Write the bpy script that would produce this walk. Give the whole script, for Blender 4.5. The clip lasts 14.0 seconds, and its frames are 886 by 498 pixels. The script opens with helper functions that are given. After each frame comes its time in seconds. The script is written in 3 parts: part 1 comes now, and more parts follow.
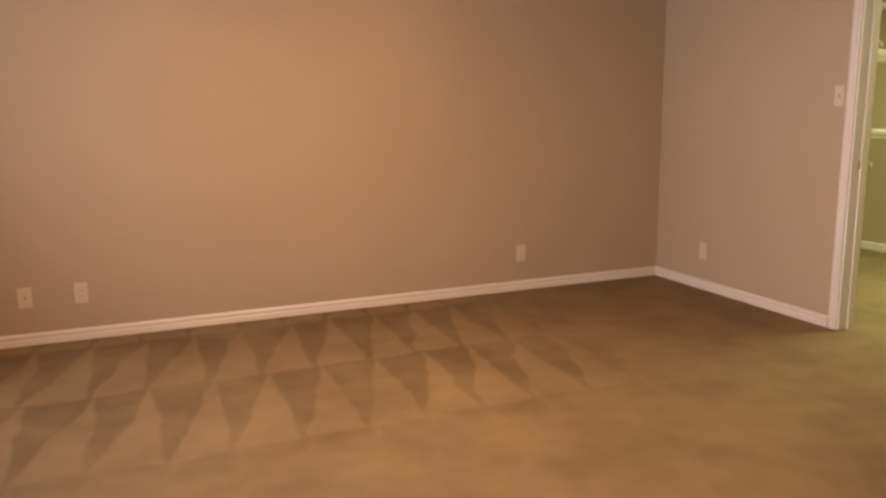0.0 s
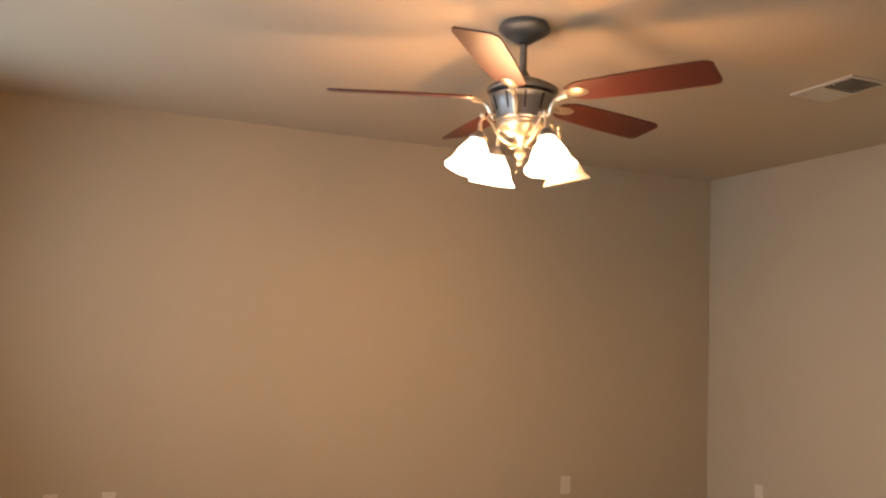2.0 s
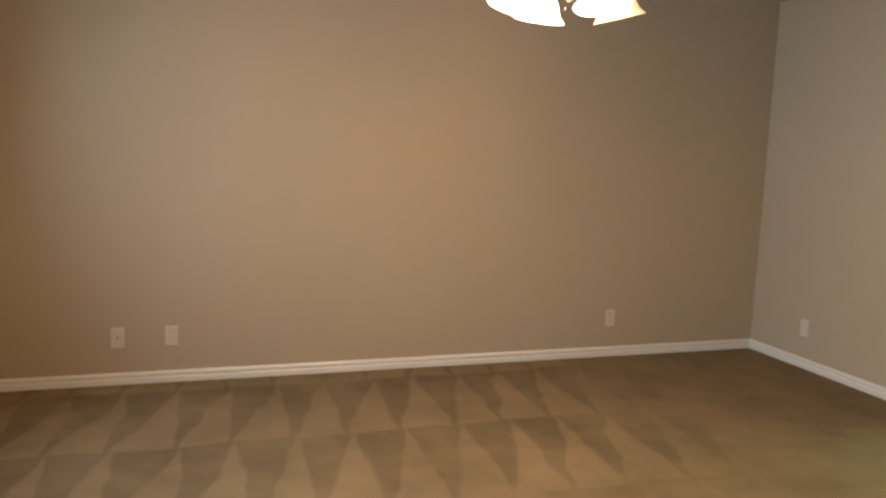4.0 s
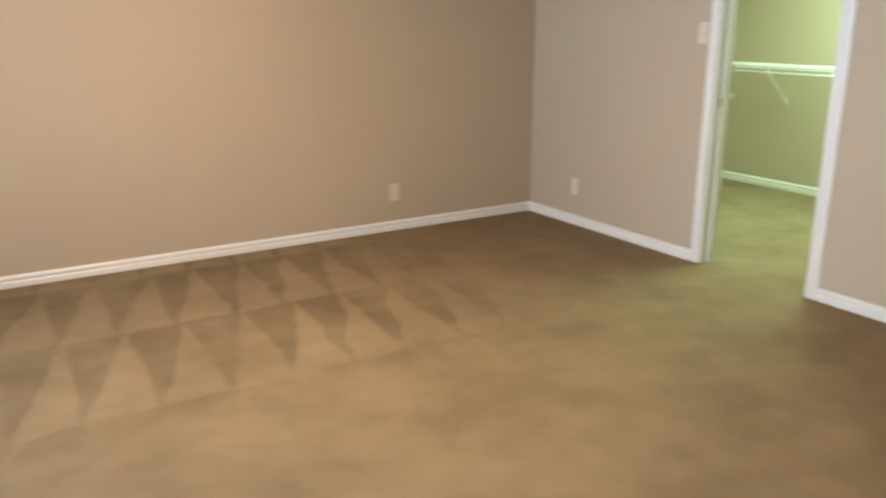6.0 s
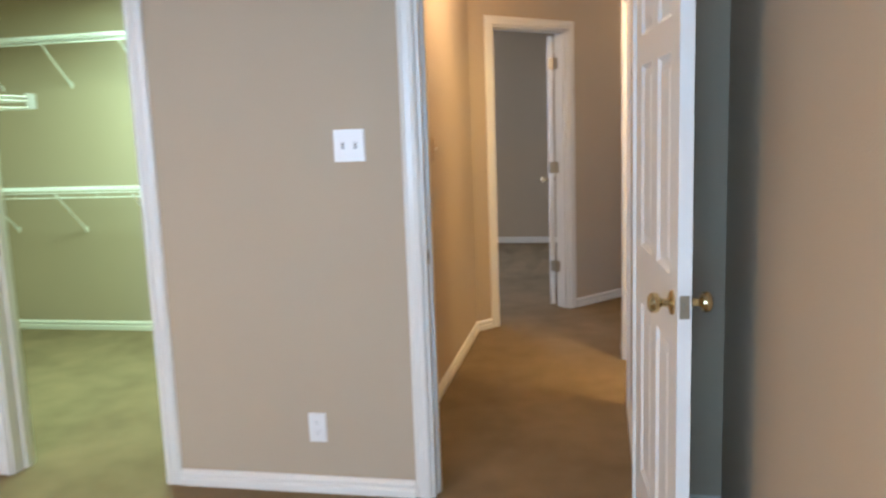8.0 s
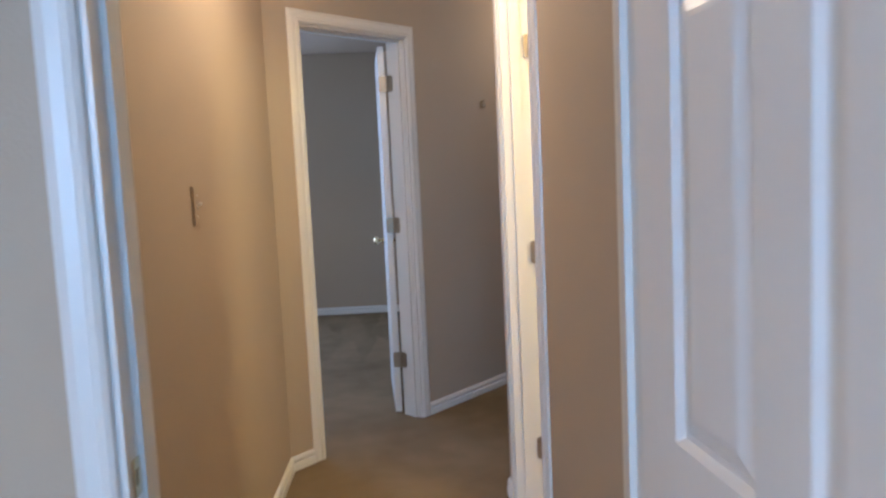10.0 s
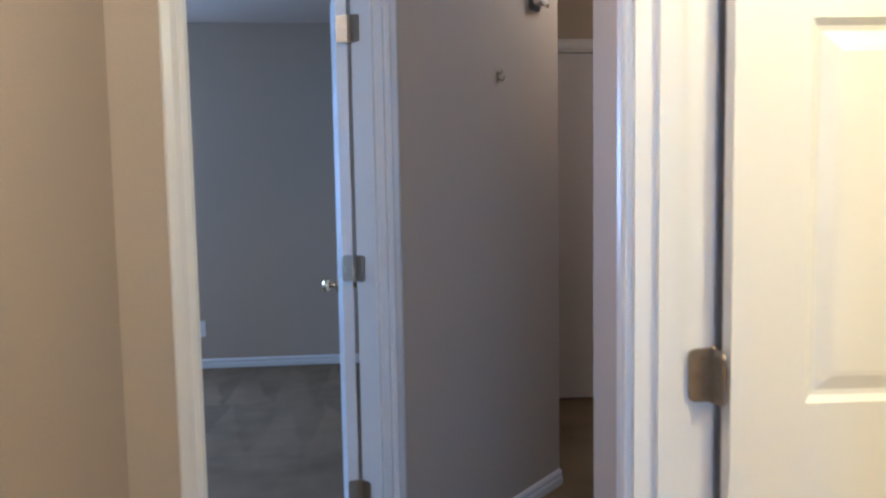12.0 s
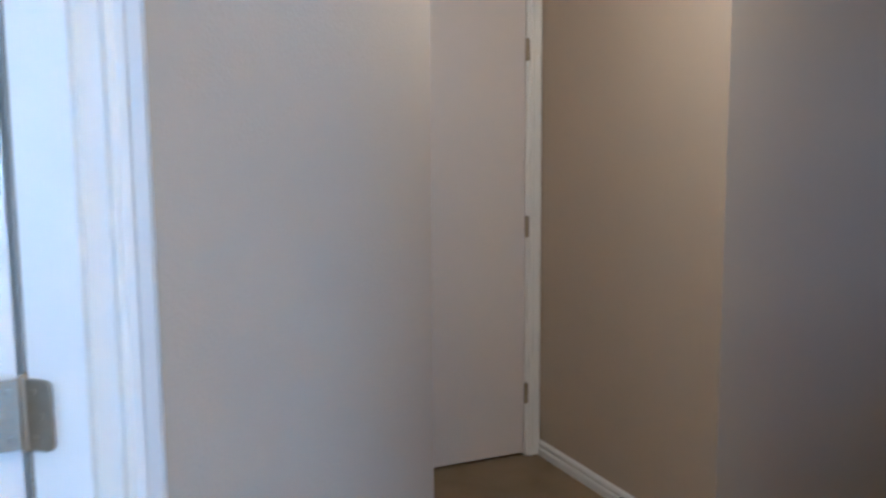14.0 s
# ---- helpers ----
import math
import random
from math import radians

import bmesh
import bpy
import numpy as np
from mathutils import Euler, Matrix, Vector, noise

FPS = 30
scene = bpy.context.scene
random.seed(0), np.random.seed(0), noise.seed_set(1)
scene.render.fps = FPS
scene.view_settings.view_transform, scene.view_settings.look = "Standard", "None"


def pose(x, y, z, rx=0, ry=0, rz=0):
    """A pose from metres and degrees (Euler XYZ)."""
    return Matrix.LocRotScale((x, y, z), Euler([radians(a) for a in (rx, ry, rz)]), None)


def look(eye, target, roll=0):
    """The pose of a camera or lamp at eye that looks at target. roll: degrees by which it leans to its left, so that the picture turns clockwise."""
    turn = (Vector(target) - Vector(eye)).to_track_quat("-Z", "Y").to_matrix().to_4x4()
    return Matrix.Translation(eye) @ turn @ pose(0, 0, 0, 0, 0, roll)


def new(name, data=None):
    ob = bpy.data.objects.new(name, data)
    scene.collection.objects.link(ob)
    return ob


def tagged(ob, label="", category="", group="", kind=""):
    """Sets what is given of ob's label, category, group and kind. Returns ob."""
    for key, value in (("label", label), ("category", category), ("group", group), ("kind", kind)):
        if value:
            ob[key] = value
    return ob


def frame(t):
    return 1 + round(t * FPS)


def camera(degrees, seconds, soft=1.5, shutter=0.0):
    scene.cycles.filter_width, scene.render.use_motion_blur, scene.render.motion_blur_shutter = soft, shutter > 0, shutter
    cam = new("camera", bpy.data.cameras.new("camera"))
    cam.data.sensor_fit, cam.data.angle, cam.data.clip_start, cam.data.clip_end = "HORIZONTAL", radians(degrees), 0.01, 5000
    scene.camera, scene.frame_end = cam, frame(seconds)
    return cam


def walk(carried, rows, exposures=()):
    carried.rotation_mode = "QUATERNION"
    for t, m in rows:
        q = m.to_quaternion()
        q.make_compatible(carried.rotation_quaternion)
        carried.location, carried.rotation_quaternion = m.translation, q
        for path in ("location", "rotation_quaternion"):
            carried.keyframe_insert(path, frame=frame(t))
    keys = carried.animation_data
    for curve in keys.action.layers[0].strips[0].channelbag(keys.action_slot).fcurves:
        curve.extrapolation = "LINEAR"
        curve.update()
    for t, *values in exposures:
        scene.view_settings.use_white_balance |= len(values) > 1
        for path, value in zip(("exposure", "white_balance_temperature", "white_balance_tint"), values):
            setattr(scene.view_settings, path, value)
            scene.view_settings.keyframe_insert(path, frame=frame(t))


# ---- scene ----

# the camera's path
cam = camera(58.0, 14.0, soft=2.4, shutter=0.4)
PATH = [
    (0, (-3.842, -4.855, 1.326), (-3.069, -3.047, 0.959), -0.5),
    (0.5, (-3.885, -4.839, 1.375), (-3.085, -3.018, 1.159), 0.7),
    (1, (-3.929, -4.718, 1.323), (-3.115, -2.891, 1.321), 1.1),
    (1.5, (-3.953, -4.727, 1.346), (-3.183, -2.885, 1.47), 2.0),
    (2, (-3.987, -4.751, 1.337), (-3.258, -2.897, 1.51), 2.4),
    (2.5, (-3.978, -4.674, 1.38), (-3.277, -2.804, 1.494), 2.6),
    (3, (-3.953, -4.62, 1.429), (-3.3, -2.73, 1.415), 2.2),
    (5.5, (-3.926, -4.83, 1.431), (-3.196, -3.051, 0.881), -0.8),
    (6, (-3.717, -4.747, 1.395), (-2.705, -3.112, 0.846), 0.0),
    (6.5, (-3.653, -4.617, 1.379), (-2.279, -3.238, 0.919), 0.9),
    (7, (-3.524, -4.282, 1.405), (-1.817, -3.306, 1.04), 0.72),
    (7.5, (-3.204, -4.166, 1.399), (-1.335, -3.523, 1.092), -0.3),
    (8, (-2.776, -4.085, 1.393), (-0.837, -3.7, 1.085), -2.05),
    (8.5, (-2.313, -3.968, 1.39), (-0.342, -3.804, 1.09), -2.66),
    (9, (-1.934, -3.959, 1.385), (0.047, -3.897, 1.113), -2.925),
    (11.5, (0.232, -3.813, 1.296), (2.219, -3.967, 1.135), -1.5),
    (12, (0.647, -3.83, 1.33), (2.631, -3.997, 1.155), -1.0),
    (12.5, (1.035, -3.781, 1.329), (3.015, -4.013, 1.171), -0.35),
    (13, (1.385, -3.774, 1.349), (3.335, -4.127, 1.142), -0.6),
    (13.5, (1.831, -3.836, 1.335), (3.746, -4.367, 1.113), -1.55),
    (14, (2.186, -3.846, 1.341), (4.005, -4.644, 1.115), -0.4),
]

# ---- world and lights ----
WB = [(0.0, -0.1, 7900, 32), (1.0, 0.17, 7600, 21), (1.8, -0.12, 7100, 17), (2.6, -0.38, 6450, 13), (3.2, -0.38, 6300, 10), (5.3, 0.32, 5450, 4), (6.5, 0.45, 5400, 5), (7.5, 0.36, 5280, 6), (9.0, 0.29, 4560, 5), (11.5, -0.05, 3950, 7), (12.5, 0.28, 3620, 3), (13.5, 1.14, 3720, 1), (14.0, 1.36, 3500, 0)]

world = bpy.data.worlds.new("sky")
scene.world = world
world.use_nodes = True
nt = world.node_tree
bg = nt.nodes["Background"]
sky = nt.nodes.new("ShaderNodeTexSky")
sky.sky_type = "NISHITA"
sky.sun_disc = False
sky.sun_elevation = radians(76)
sky.sun_rotation = radians(180)
nt.links.new(sky.outputs[0], bg.inputs[0])
bg.inputs[1].default_value = 0.08

sun = new("sun", bpy.data.lights.new("sun", "SUN"))
sun.data.energy = 2.5
sun.data.angle = radians(0.5)
sun.data.color = (1.0, 0.95, 0.88)
sun.matrix_world = look((0, 0, 30), (0, 3, 18))


def area_lamp(name, eye, target, size, size_y, watts, colour):
    ob = new(name, bpy.data.lights.new(name, "AREA"))
    ob.data.shape = "RECTANGLE"
    ob.data.size, ob.data.size_y = size, size_y
    ob.data.energy, ob.data.color = watts, colour
    ob.matrix_world = look(eye, target)
    return ob


def point_lamp(name, eye, radius, watts, colour):
    ob = new(name, bpy.data.lights.new(name, "POINT"))
    ob.data.shadow_soft_size = radius
    ob.data.energy, ob.data.color = watts, colour
    ob.location = eye
    return ob


DAY = (0.62, 0.82, 1.0)
WARM = (1.0, 0.56, 0.25)
FAN = (-2.675, -2.15)
FAN_WATTS = 44
area_lamp("daylight_bedroom", (-5.36, -3.4, 1.5), (0, -3.4, 1.3), 1.7, 1.3, 54, DAY).data.spread = radians(150)
# added bluish fill, squarer onto the wall behind the door
area_lamp("bedroom_fill_north", (-5.36, -1.2, 1.5), (0, -2.6, 1.3), 1.4, 1.3, 30, DAY).data.spread = radians(140)
area_lamp("daylight_room", (4.6, 0.46, 1.45), (4.6, -3, 1.2), 1.5, 1.2, 30, (0.90, 0.92, 1.0))
# added fill aimed through the slanting wall's doorway onto the hall wall
area_lamp("room_fill_east", (6.52, -0.85, 1.45), (2.0, -4.2, 1.3), 1.4, 1.1, 64, (0.90, 0.90, 1.0))
# added pinkish fill from the south, brightens the slanting wall
area_lamp("foyer_fill", (3.0, -7.1, 1.45), (3.2, -4.0, 1.2), 1.1, 1.1, 1.3, (1.0, 0.84, 0.80))
# added warm fill that brightens the hall; no such lamp is known
point_lamp("hall_fill", (1.4, -3.72, 2.31), 0.06, 28, (1.0, 0.59, 0.26))
point_lamp("foyer_bulb", (3.80, -5.0, 2.31), 0.06, 9.5, (1.0, 0.54, 0.21))
point_lamp("bath_bulb", (0.72, -5.05, 2.12), 0.12, 80, (1.0, 0.61, 0.18))
area_lamp("closet_tube_light", (1.2, -1.6, 2.36), (1.2, -1.6, 0), 0.9, 0.9, 82, (0.78, 1.0, 0.59))

# ---- materials ----


def material(name, colour, rough=0.6, metal=0.0, vary=0.08, scale=3.0, bump=0.0, bump_scale=200.0, fine=0.03, coat=0.0):
    m = bpy.data.materials.new(name)
    m.use_nodes = True
    t = m.node_tree
    b = t.nodes["Principled BSDF"]
    b.inputs["Roughness"].default_value = rough
    b.inputs["Metallic"].default_value = metal
    b.inputs["Coat Weight"].default_value = coat
    co = t.nodes.new("ShaderNodeNewGeometry")
    n1 = t.nodes.new("ShaderNodeTexNoise")
    n1.inputs["Scale"].default_value = scale
    n1.inputs["Detail"].default_value = 4
    n2 = t.nodes.new("ShaderNodeTexNoise")
    n2.inputs["Scale"].default_value = bump_scale
    n2.inputs["Detail"].default_value = 3
    for n in (n1, n2):
        t.links.new(co.outputs["Position"], n.inputs["Vector"])
    mix = t.nodes.new("ShaderNodeMix")
    mix.data_type = "RGBA"
    mix.blend_type = "MIX"
    mix.inputs["A"].default_value = (*[c * (1 - vary) for c in colour], 1)
    mix.inputs["B"].default_value = (*[min(1, c * (1 + vary)) for c in colour], 1)
    add = t.nodes.new("ShaderNodeMath")
    add.operation = "MULTIPLY_ADD"
    t.links.new(n2.outputs["Fac"], add.inputs[0])
    add.inputs[1].default_value = fine / max(vary, 0.001)
    t.links.new(n1.outputs["Fac"], add.inputs[2])
    t.links.new(add.outputs[0], mix.inputs["Factor"])
    t.links.new(mix.outputs["Result"], b.inputs["Base Color"])
    if bump:
        bp = t.nodes.new("ShaderNodeBump")
        bp.inputs["Strength"].default_value = bump
        bp.inputs["Distance"].default_value = 0.002
        t.links.new(n2.outputs["Fac"], bp.inputs["Height"])
        t.links.new(bp.outputs[0], b.inputs["Normal"])
    return m


WALL = material("taupe_wall_paint", (0.43, 0.352, 0.245), rough=0.72, vary=0.035, scale=1.5, bump=0.5, bump_scale=150, fine=0.01)
CEIL = material("ceiling_paint", (0.52, 0.43, 0.31), rough=0.85, vary=0.03, scale=2, bump=0.5, bump_scale=90, fine=0.02)
TRIM = material("white_trim_paint", (0.70, 0.675, 0.61), rough=0.32, vary=0.02, scale=5, bump=0.05, bump_scale=60, fine=0.01)
DOORP = material("white_door_paint", (0.76, 0.74, 0.69), rough=0.35, vary=0.02, scale=4, bump=0.08, bump_scale=70, fine=0.01)
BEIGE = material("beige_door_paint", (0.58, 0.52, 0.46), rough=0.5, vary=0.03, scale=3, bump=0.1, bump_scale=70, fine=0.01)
PLATE = material("ivory_plastic", (0.60, 0.54, 0.44), rough=0.4, vary=0.02)
WHITEPL = material("white_plastic", (0.76, 0.75, 0.72), rough=0.35, vary=0.02)
BRASS = material("polished_brass", (0.66, 0.55, 0.32), rough=0.14, metal=1.0, vary=0.05, scale=30)
STEEL = material("tarnished_brass_plate", (0.36, 0.30, 0.205), rough=0.40, metal=1.0, vary=0.15, scale=60)
PEWTER = material("dark_pewter", (0.20, 0.195, 0.19), rough=0.38, metal=0.8, vary=0.2, scale=25)
GOLD = material("antique_gold", (0.62, 0.54, 0.41), rough=0.3, metal=0.9, vary=0.12, scale=40)
CHERRY = material("cherry_veneer", (0.062, 0.013, 0.008), rough=0.42, vary=0.3, scale=6, fine=0.05, bump_scale=40)
# shade inside slots and duct, put into the colour
GREY = material("recess_shade_grey", (0.30, 0.29, 0.27), rough=0.7)
DARK = material("dark_gap", (0.02, 0.018, 0.016), rough=0.8, vary=0.1)
WIRE = material("white_vinyl_wire", (0.80, 0.80, 0.78), rough=0.4, vary=0.02)


def carpet_material():
    m = bpy.data.materials.new("tan_cut_pile_carpet")
    m.use_nodes = True
    t = m.node_tree
    b = t.nodes["Principled BSDF"]
    b.inputs["Roughness"].default_value = 0.95
    b.inputs["Specular IOR Level"].default_value = 0.1
    N, L = t.nodes.new, t.links.new
    g = N("ShaderNodeNewGeometry")

    def noisy(scale, detail=3):
        n = N("ShaderNodeTexNoise")
        n.inputs["Scale"].default_value = scale
        n.inputs["Detail"].default_value = detail
        L(g.outputs["Position"], n.inputs["Vector"])
        return n.outputs["Fac"]

    def ma(op, a, b_=None, c=None):
        n = N("ShaderNodeMath")
        n.operation = op
        for i, v in enumerate((a, b_, c)):
            if v is None:
                continue
            if isinstance(v, (int, float)):
                n.inputs[i].default_value = v
            else:
                L(v, n.inputs[i])
        return n.outputs[0]

    sep = N("ShaderNodeSeparateXYZ")
    L(g.outputs["Position"], sep.inputs[0])
    x, y = sep.outputs[0], sep.outputs[1]
    wob = ma("MULTIPLY", ma("SUBTRACT", noisy(2.6, 3), 0.5), 0.5)
    wob2 = ma("MULTIPLY", ma("SUBTRACT", noisy(1.1, 1), 0.5), 0.5)

    def ramp(value, lo, hi):
        n = N("ShaderNodeMapRange")
        n.inputs["From Min"].default_value = lo
        n.inputs["From Max"].default_value = hi
        L(value, n.inputs["Value"])
        return n.outputs[0]

    def wedges(along, across, start, length, width, lean):
        """Rows of wedge marks left by the vacuum cleaner, their points towards the wall."""
        v = ma("ADD", ma("DIVIDE", ma("SUBTRACT", along, start), length), ma("MULTIPLY", wob, 0.35))
        fv = ma("FRACT", v)
        u = ma("ADD", ma("ADD", ma("DIVIDE", across, width), ma("MULTIPLY", fv, lean)), ma("ADD", ma("MULTIPLY", wob, 0.7), ma("MULTIPLY", wob2, 0.8)))
        tri = ma("ABSOLUTE", ma("SUBTRACT", ma("FRACT", u), 0.5))
        grow = ma("POWER", fv, 0.9)
        return ramp(ma("SUBTRACT", ma("MULTIPLY", grow, 0.47), tri), -0.035, 0.04), v

    w1, v1 = wedges(ma("MULTIPLY", y, -1.0), ma("ADD", x, 3.01), 0.19, 0.84, 0.268, 0.62)
    fade1 = ma("MULTIPLY", ramp(ma("ADD", v1, ma("MULTIPLY", wob, 1.2)), 2.25, 1.75), ramp(ma("ADD", x, wob), -1.3, -1.9))
    w2, v2 = wedges(ma("SUBTRACT", 6.45, x), y, 0.05, 0.95, 0.28, 0.3)
    fade2 = ma("MULTIPLY", ramp(v2, 2.4, 1.9), ma("MULTIPLY", ramp(x, 3.0, 3.6), ramp(y, -4.6, -4.1)))
    patch = N("ShaderNodeMapRange")
    patch.inputs["From Min"].default_value = 0.35
    patch.inputs["From Max"].default_value = 0.65
    L(noisy(2.2, 2), patch.inputs["Value"])
    m1 = ma("MULTIPLY", ma("SUBTRACT", w1, 0.5), ma("MULTIPLY", fade1, ma("MULTIPLY", ramp(noisy(1.7, 2), 0.2, 0.5), 0.27)))
    m2 = ma("MULTIPLY", ma("SUBTRACT", w2, 0.5), ma("MULTIPLY", fade2, ma("MULTIPLY", ramp(noisy(1.7, 2), 0.3, 0.6), 0.26)))
    marks = ma("ADD", m1, m2)
    tread = ma("ADD", ma("MULTIPLY", ma("SUBTRACT", patch.outputs[0], 0.5), 0.21), ma("MULTIPLY", ma("SUBTRACT", noisy(7, 4), 0.5), 0.35))
    fibre = ma("MULTIPLY", ma("SUBTRACT", noisy(420, 2), 0.5), 0.45)
    tone = ma("ADD", ma("ADD", ma("ADD", 1.0, marks), tread), fibre)
    mul = N("ShaderNodeVectorMath")
    mul.operation = "SCALE"
    mul.inputs[0].default_value = (0.218, 0.161, 0.089)
    L(tone, mul.inputs["Scale"])
    L(mul.outputs[0], b.inputs["Base Color"])
    bp = N("ShaderNodeBump")
    bp.inputs["Strength"].default_value = 0.6
    bp.inputs["Distance"].default_value = 0.006
    L(noisy(300, 3), bp.inputs["Height"])
    L(bp.outputs[0], b.inputs["Normal"])
    return m


CARPET = carpet_material()


def shade_material():
    m = bpy.data.materials.new("lit_frosted_glass")
    m.use_nodes = True
    t = m.node_tree
    t.nodes.clear()
    out = t.nodes.new("ShaderNodeOutputMaterial")
    em = t.nodes.new("ShaderNodeEmission")
    em.inputs[0].default_value = (1.0, 0.80, 0.58, 1)
    em.inputs[1].default_value = 24.0
    tr = t.nodes.new("ShaderNodeBsdfTransparent")
    tr.inputs[0].default_value = (1.0, 0.9, 0.78, 1)
    mix = t.nodes.new("ShaderNodeMixShader")
    mix.inputs[0].default_value = 0.42
    t.links.new(tr.outputs[0], mix.inputs[1])
    t.links.new(em.outputs[0], mix.inputs[2])
    t.links.new(mix.outputs[0], out.inputs[0])
    return m


SHADE = shade_material()
DIM = material("dim_frosted_glass", (0.80, 0.70, 0.48), rough=0.35, vary=0.03)
DIM.node_tree.nodes["Principled BSDF"].inputs["Emission Color"].default_value = (1.0, 0.78, 0.42, 1)
DIM.node_tree.nodes["Principled BSDF"].inputs["Emission Strength"].default_value = 0.7
GRASS = material("grass", (0.06, 0.09, 0.03), rough=0.9, vary=0.4, scale=0.7)


def bulb_material():
    m = bpy.data.materials.new("lit_bulb")
    m.use_nodes = True
    b = m.node_tree.nodes["Principled BSDF"]
    b.inputs["Emission Color"].default_value = (1.0, 0.82, 0.6, 1)
    b.inputs["Emission Strength"].default_value = 30
    return m


BULB = bulb_material()


def glass_material():
    m = bpy.data.materials.new("window_glass")
    m.use_nodes = True
    b = m.node_tree.nodes["Principled BSDF"]
    b.inputs["Transmission Weight"].default_value = 1.0
    b.inputs["Roughness"].default_value = 0.0
    b.inputs["IOR"].default_value = 1.45
    return m


GLASS = glass_material()

# ---- mesh helpers ----


def holder(name, m=None, parent=None):
    ob = new(name)
    ob.empty_display_size = 0.1
    if parent:
        ob.parent = parent
    if m is not None:
        ob.matrix_basis = m
    return ob


def part(name, bm, mat, parent=None, label="", m=None, smooth=False):
    me = bpy.data.meshes.new(name)
    bmesh.ops.recalc_face_normals(bm, faces=bm.faces)
    bm.to_mesh(me)
    bm.free()
    me.materials.append(mat)
    if smooth:
        me.shade_smooth()
        me.set_sharp_from_angle(angle=radians(35))
    ob = new(name, me)
    if parent:
        ob.parent = parent
    if m is not None:
        ob.matrix_basis = m
    return tagged(ob, label) if label else ob


def box(bm, x0, x1, y0, y1, z0, z1, m=None, bevel=0.0):
    vs = [bm.verts.new((x, y, z)) for x in (x0, x1) for y in (y0, y1) for z in (z0, z1)]
    fs = [bm.faces.new([vs[i] for i in f]) for f in ((0, 1, 3, 2), (4, 6, 7, 5), (0, 4, 5, 1), (2, 3, 7, 6), (0, 2, 6, 4), (1, 5, 7, 3))]
    if bevel:
        es = list({e for f in fs for e in f.edges})
        r = bmesh.ops.bevel(bm, geom=es, offset=bevel, segments=2, affect="EDGES")
        vs = list({v for f in r["faces"] for v in f.verts} | {v for v in vs if v.is_valid})
    if m is not None:
        bmesh.ops.transform(bm, matrix=m, verts=[v for v in vs if v.is_valid])
    return vs


def lathe(bm, rings, segs=20, m=None):
    """rings: (radius, z) from bottom to top, turned round z."""
    rows, made = [], []
    for r, z in rings:
        if r < 1e-5:
            v = bm.verts.new((0, 0, z))
            rows.append([v])
            made.append(v)
        else:
            row = [bm.verts.new((r * math.cos(2 * math.pi * i / segs), r * math.sin(2 * math.pi * i / segs), z)) for i in range(segs)]
            rows.append(row)
            made += row
    for a, b in zip(rows, rows[1:]):
        for i in range(segs):
            j = (i + 1) % segs
            if len(a) == 1 and len(b) == 1:
                continue
            if len(a) == 1:
                bm.faces.new((a[0], b[j], b[i]))
            elif len(b) == 1:
                bm.faces.new((a[i], a[j], b[0]))
            else:
                bm.faces.new((a[i], a[j], b[j], b[i]))
    if m is not None:
        bmesh.ops.transform(bm, matrix=m, verts=made)
    return made


def tube(bm, pts, r, segs=8):
    """A round bar through points."""
    pts = [Vector(p) for p in pts]
    prev = None
    for i, p in enumerate(pts):
        d = (pts[min(i + 1, len(pts) - 1)] - pts[max(i - 1, 0)]).normalized()
        q = d.to_track_quat("Z", "Y").to_matrix()
        rr = r[i] if isinstance(r, (list, tuple)) else r
        row = [bm.verts.new(p + q @ Vector((rr * math.cos(2 * math.pi * k / segs), rr * math.sin(2 * math.pi * k / segs), 0))) for k in range(segs)]
        if prev:
            best = min(range(segs), key=lambda s: (prev[0].co - row[s].co).length)
            row = row[best:] + row[:best]
            for k in range(segs):
                j = (k + 1) % segs
                bm.faces.new((prev[k], prev[j], row[j], row[k]))
        else:
            bm.faces.new(row[::-1])
        prev = row
    bm.faces.new(prev)


def sweep(bm, p0, p1, side, profile, cut0=0.0, cut1=0.0):
    """A moulding: profile points (out, up) carried from p0 to p1; side: the way it stands out from the wall; cut: mitre slope of the ends."""
    p0, p1, side = Vector(p0), Vector(p1), Vector(side).normalized()
    d = (p1 - p0).normalized()
    up = d.cross(side) if abs(d.z) > 0.5 else Vector((0, 0, 1))
    a = [bm.verts.new(p0 + side * o + up * u + d * (cut0 * o)) for o, u in profile]
    b = [bm.verts.new(p1 + side * o + up * u + d * (cut1 * o)) for o, u in profile]
    n = len(profile)
    for i in range(n):
        j = (i + 1) % n
        bm.faces.new((a[i], a[j], b[j], b[i]))
    bm.faces.new(a[::-1])
    bm.faces.new(b)


H = 2.44
T = 0.12
BASE = [(0.0, 0.0), (0.016, 0.0), (0.016, 0.026), (0.013, 0.032), (0.008, 0.034), (0.008, 0.039), (0.013, 0.043), (0.013, 0.052), (0.008, 0.060), (0.0, 0.066)]


def unit(p0, p1):
    d = Vector((p1[0] - p0[0], p1[1] - p0[1], 0))
    return d.normalized(), d.length


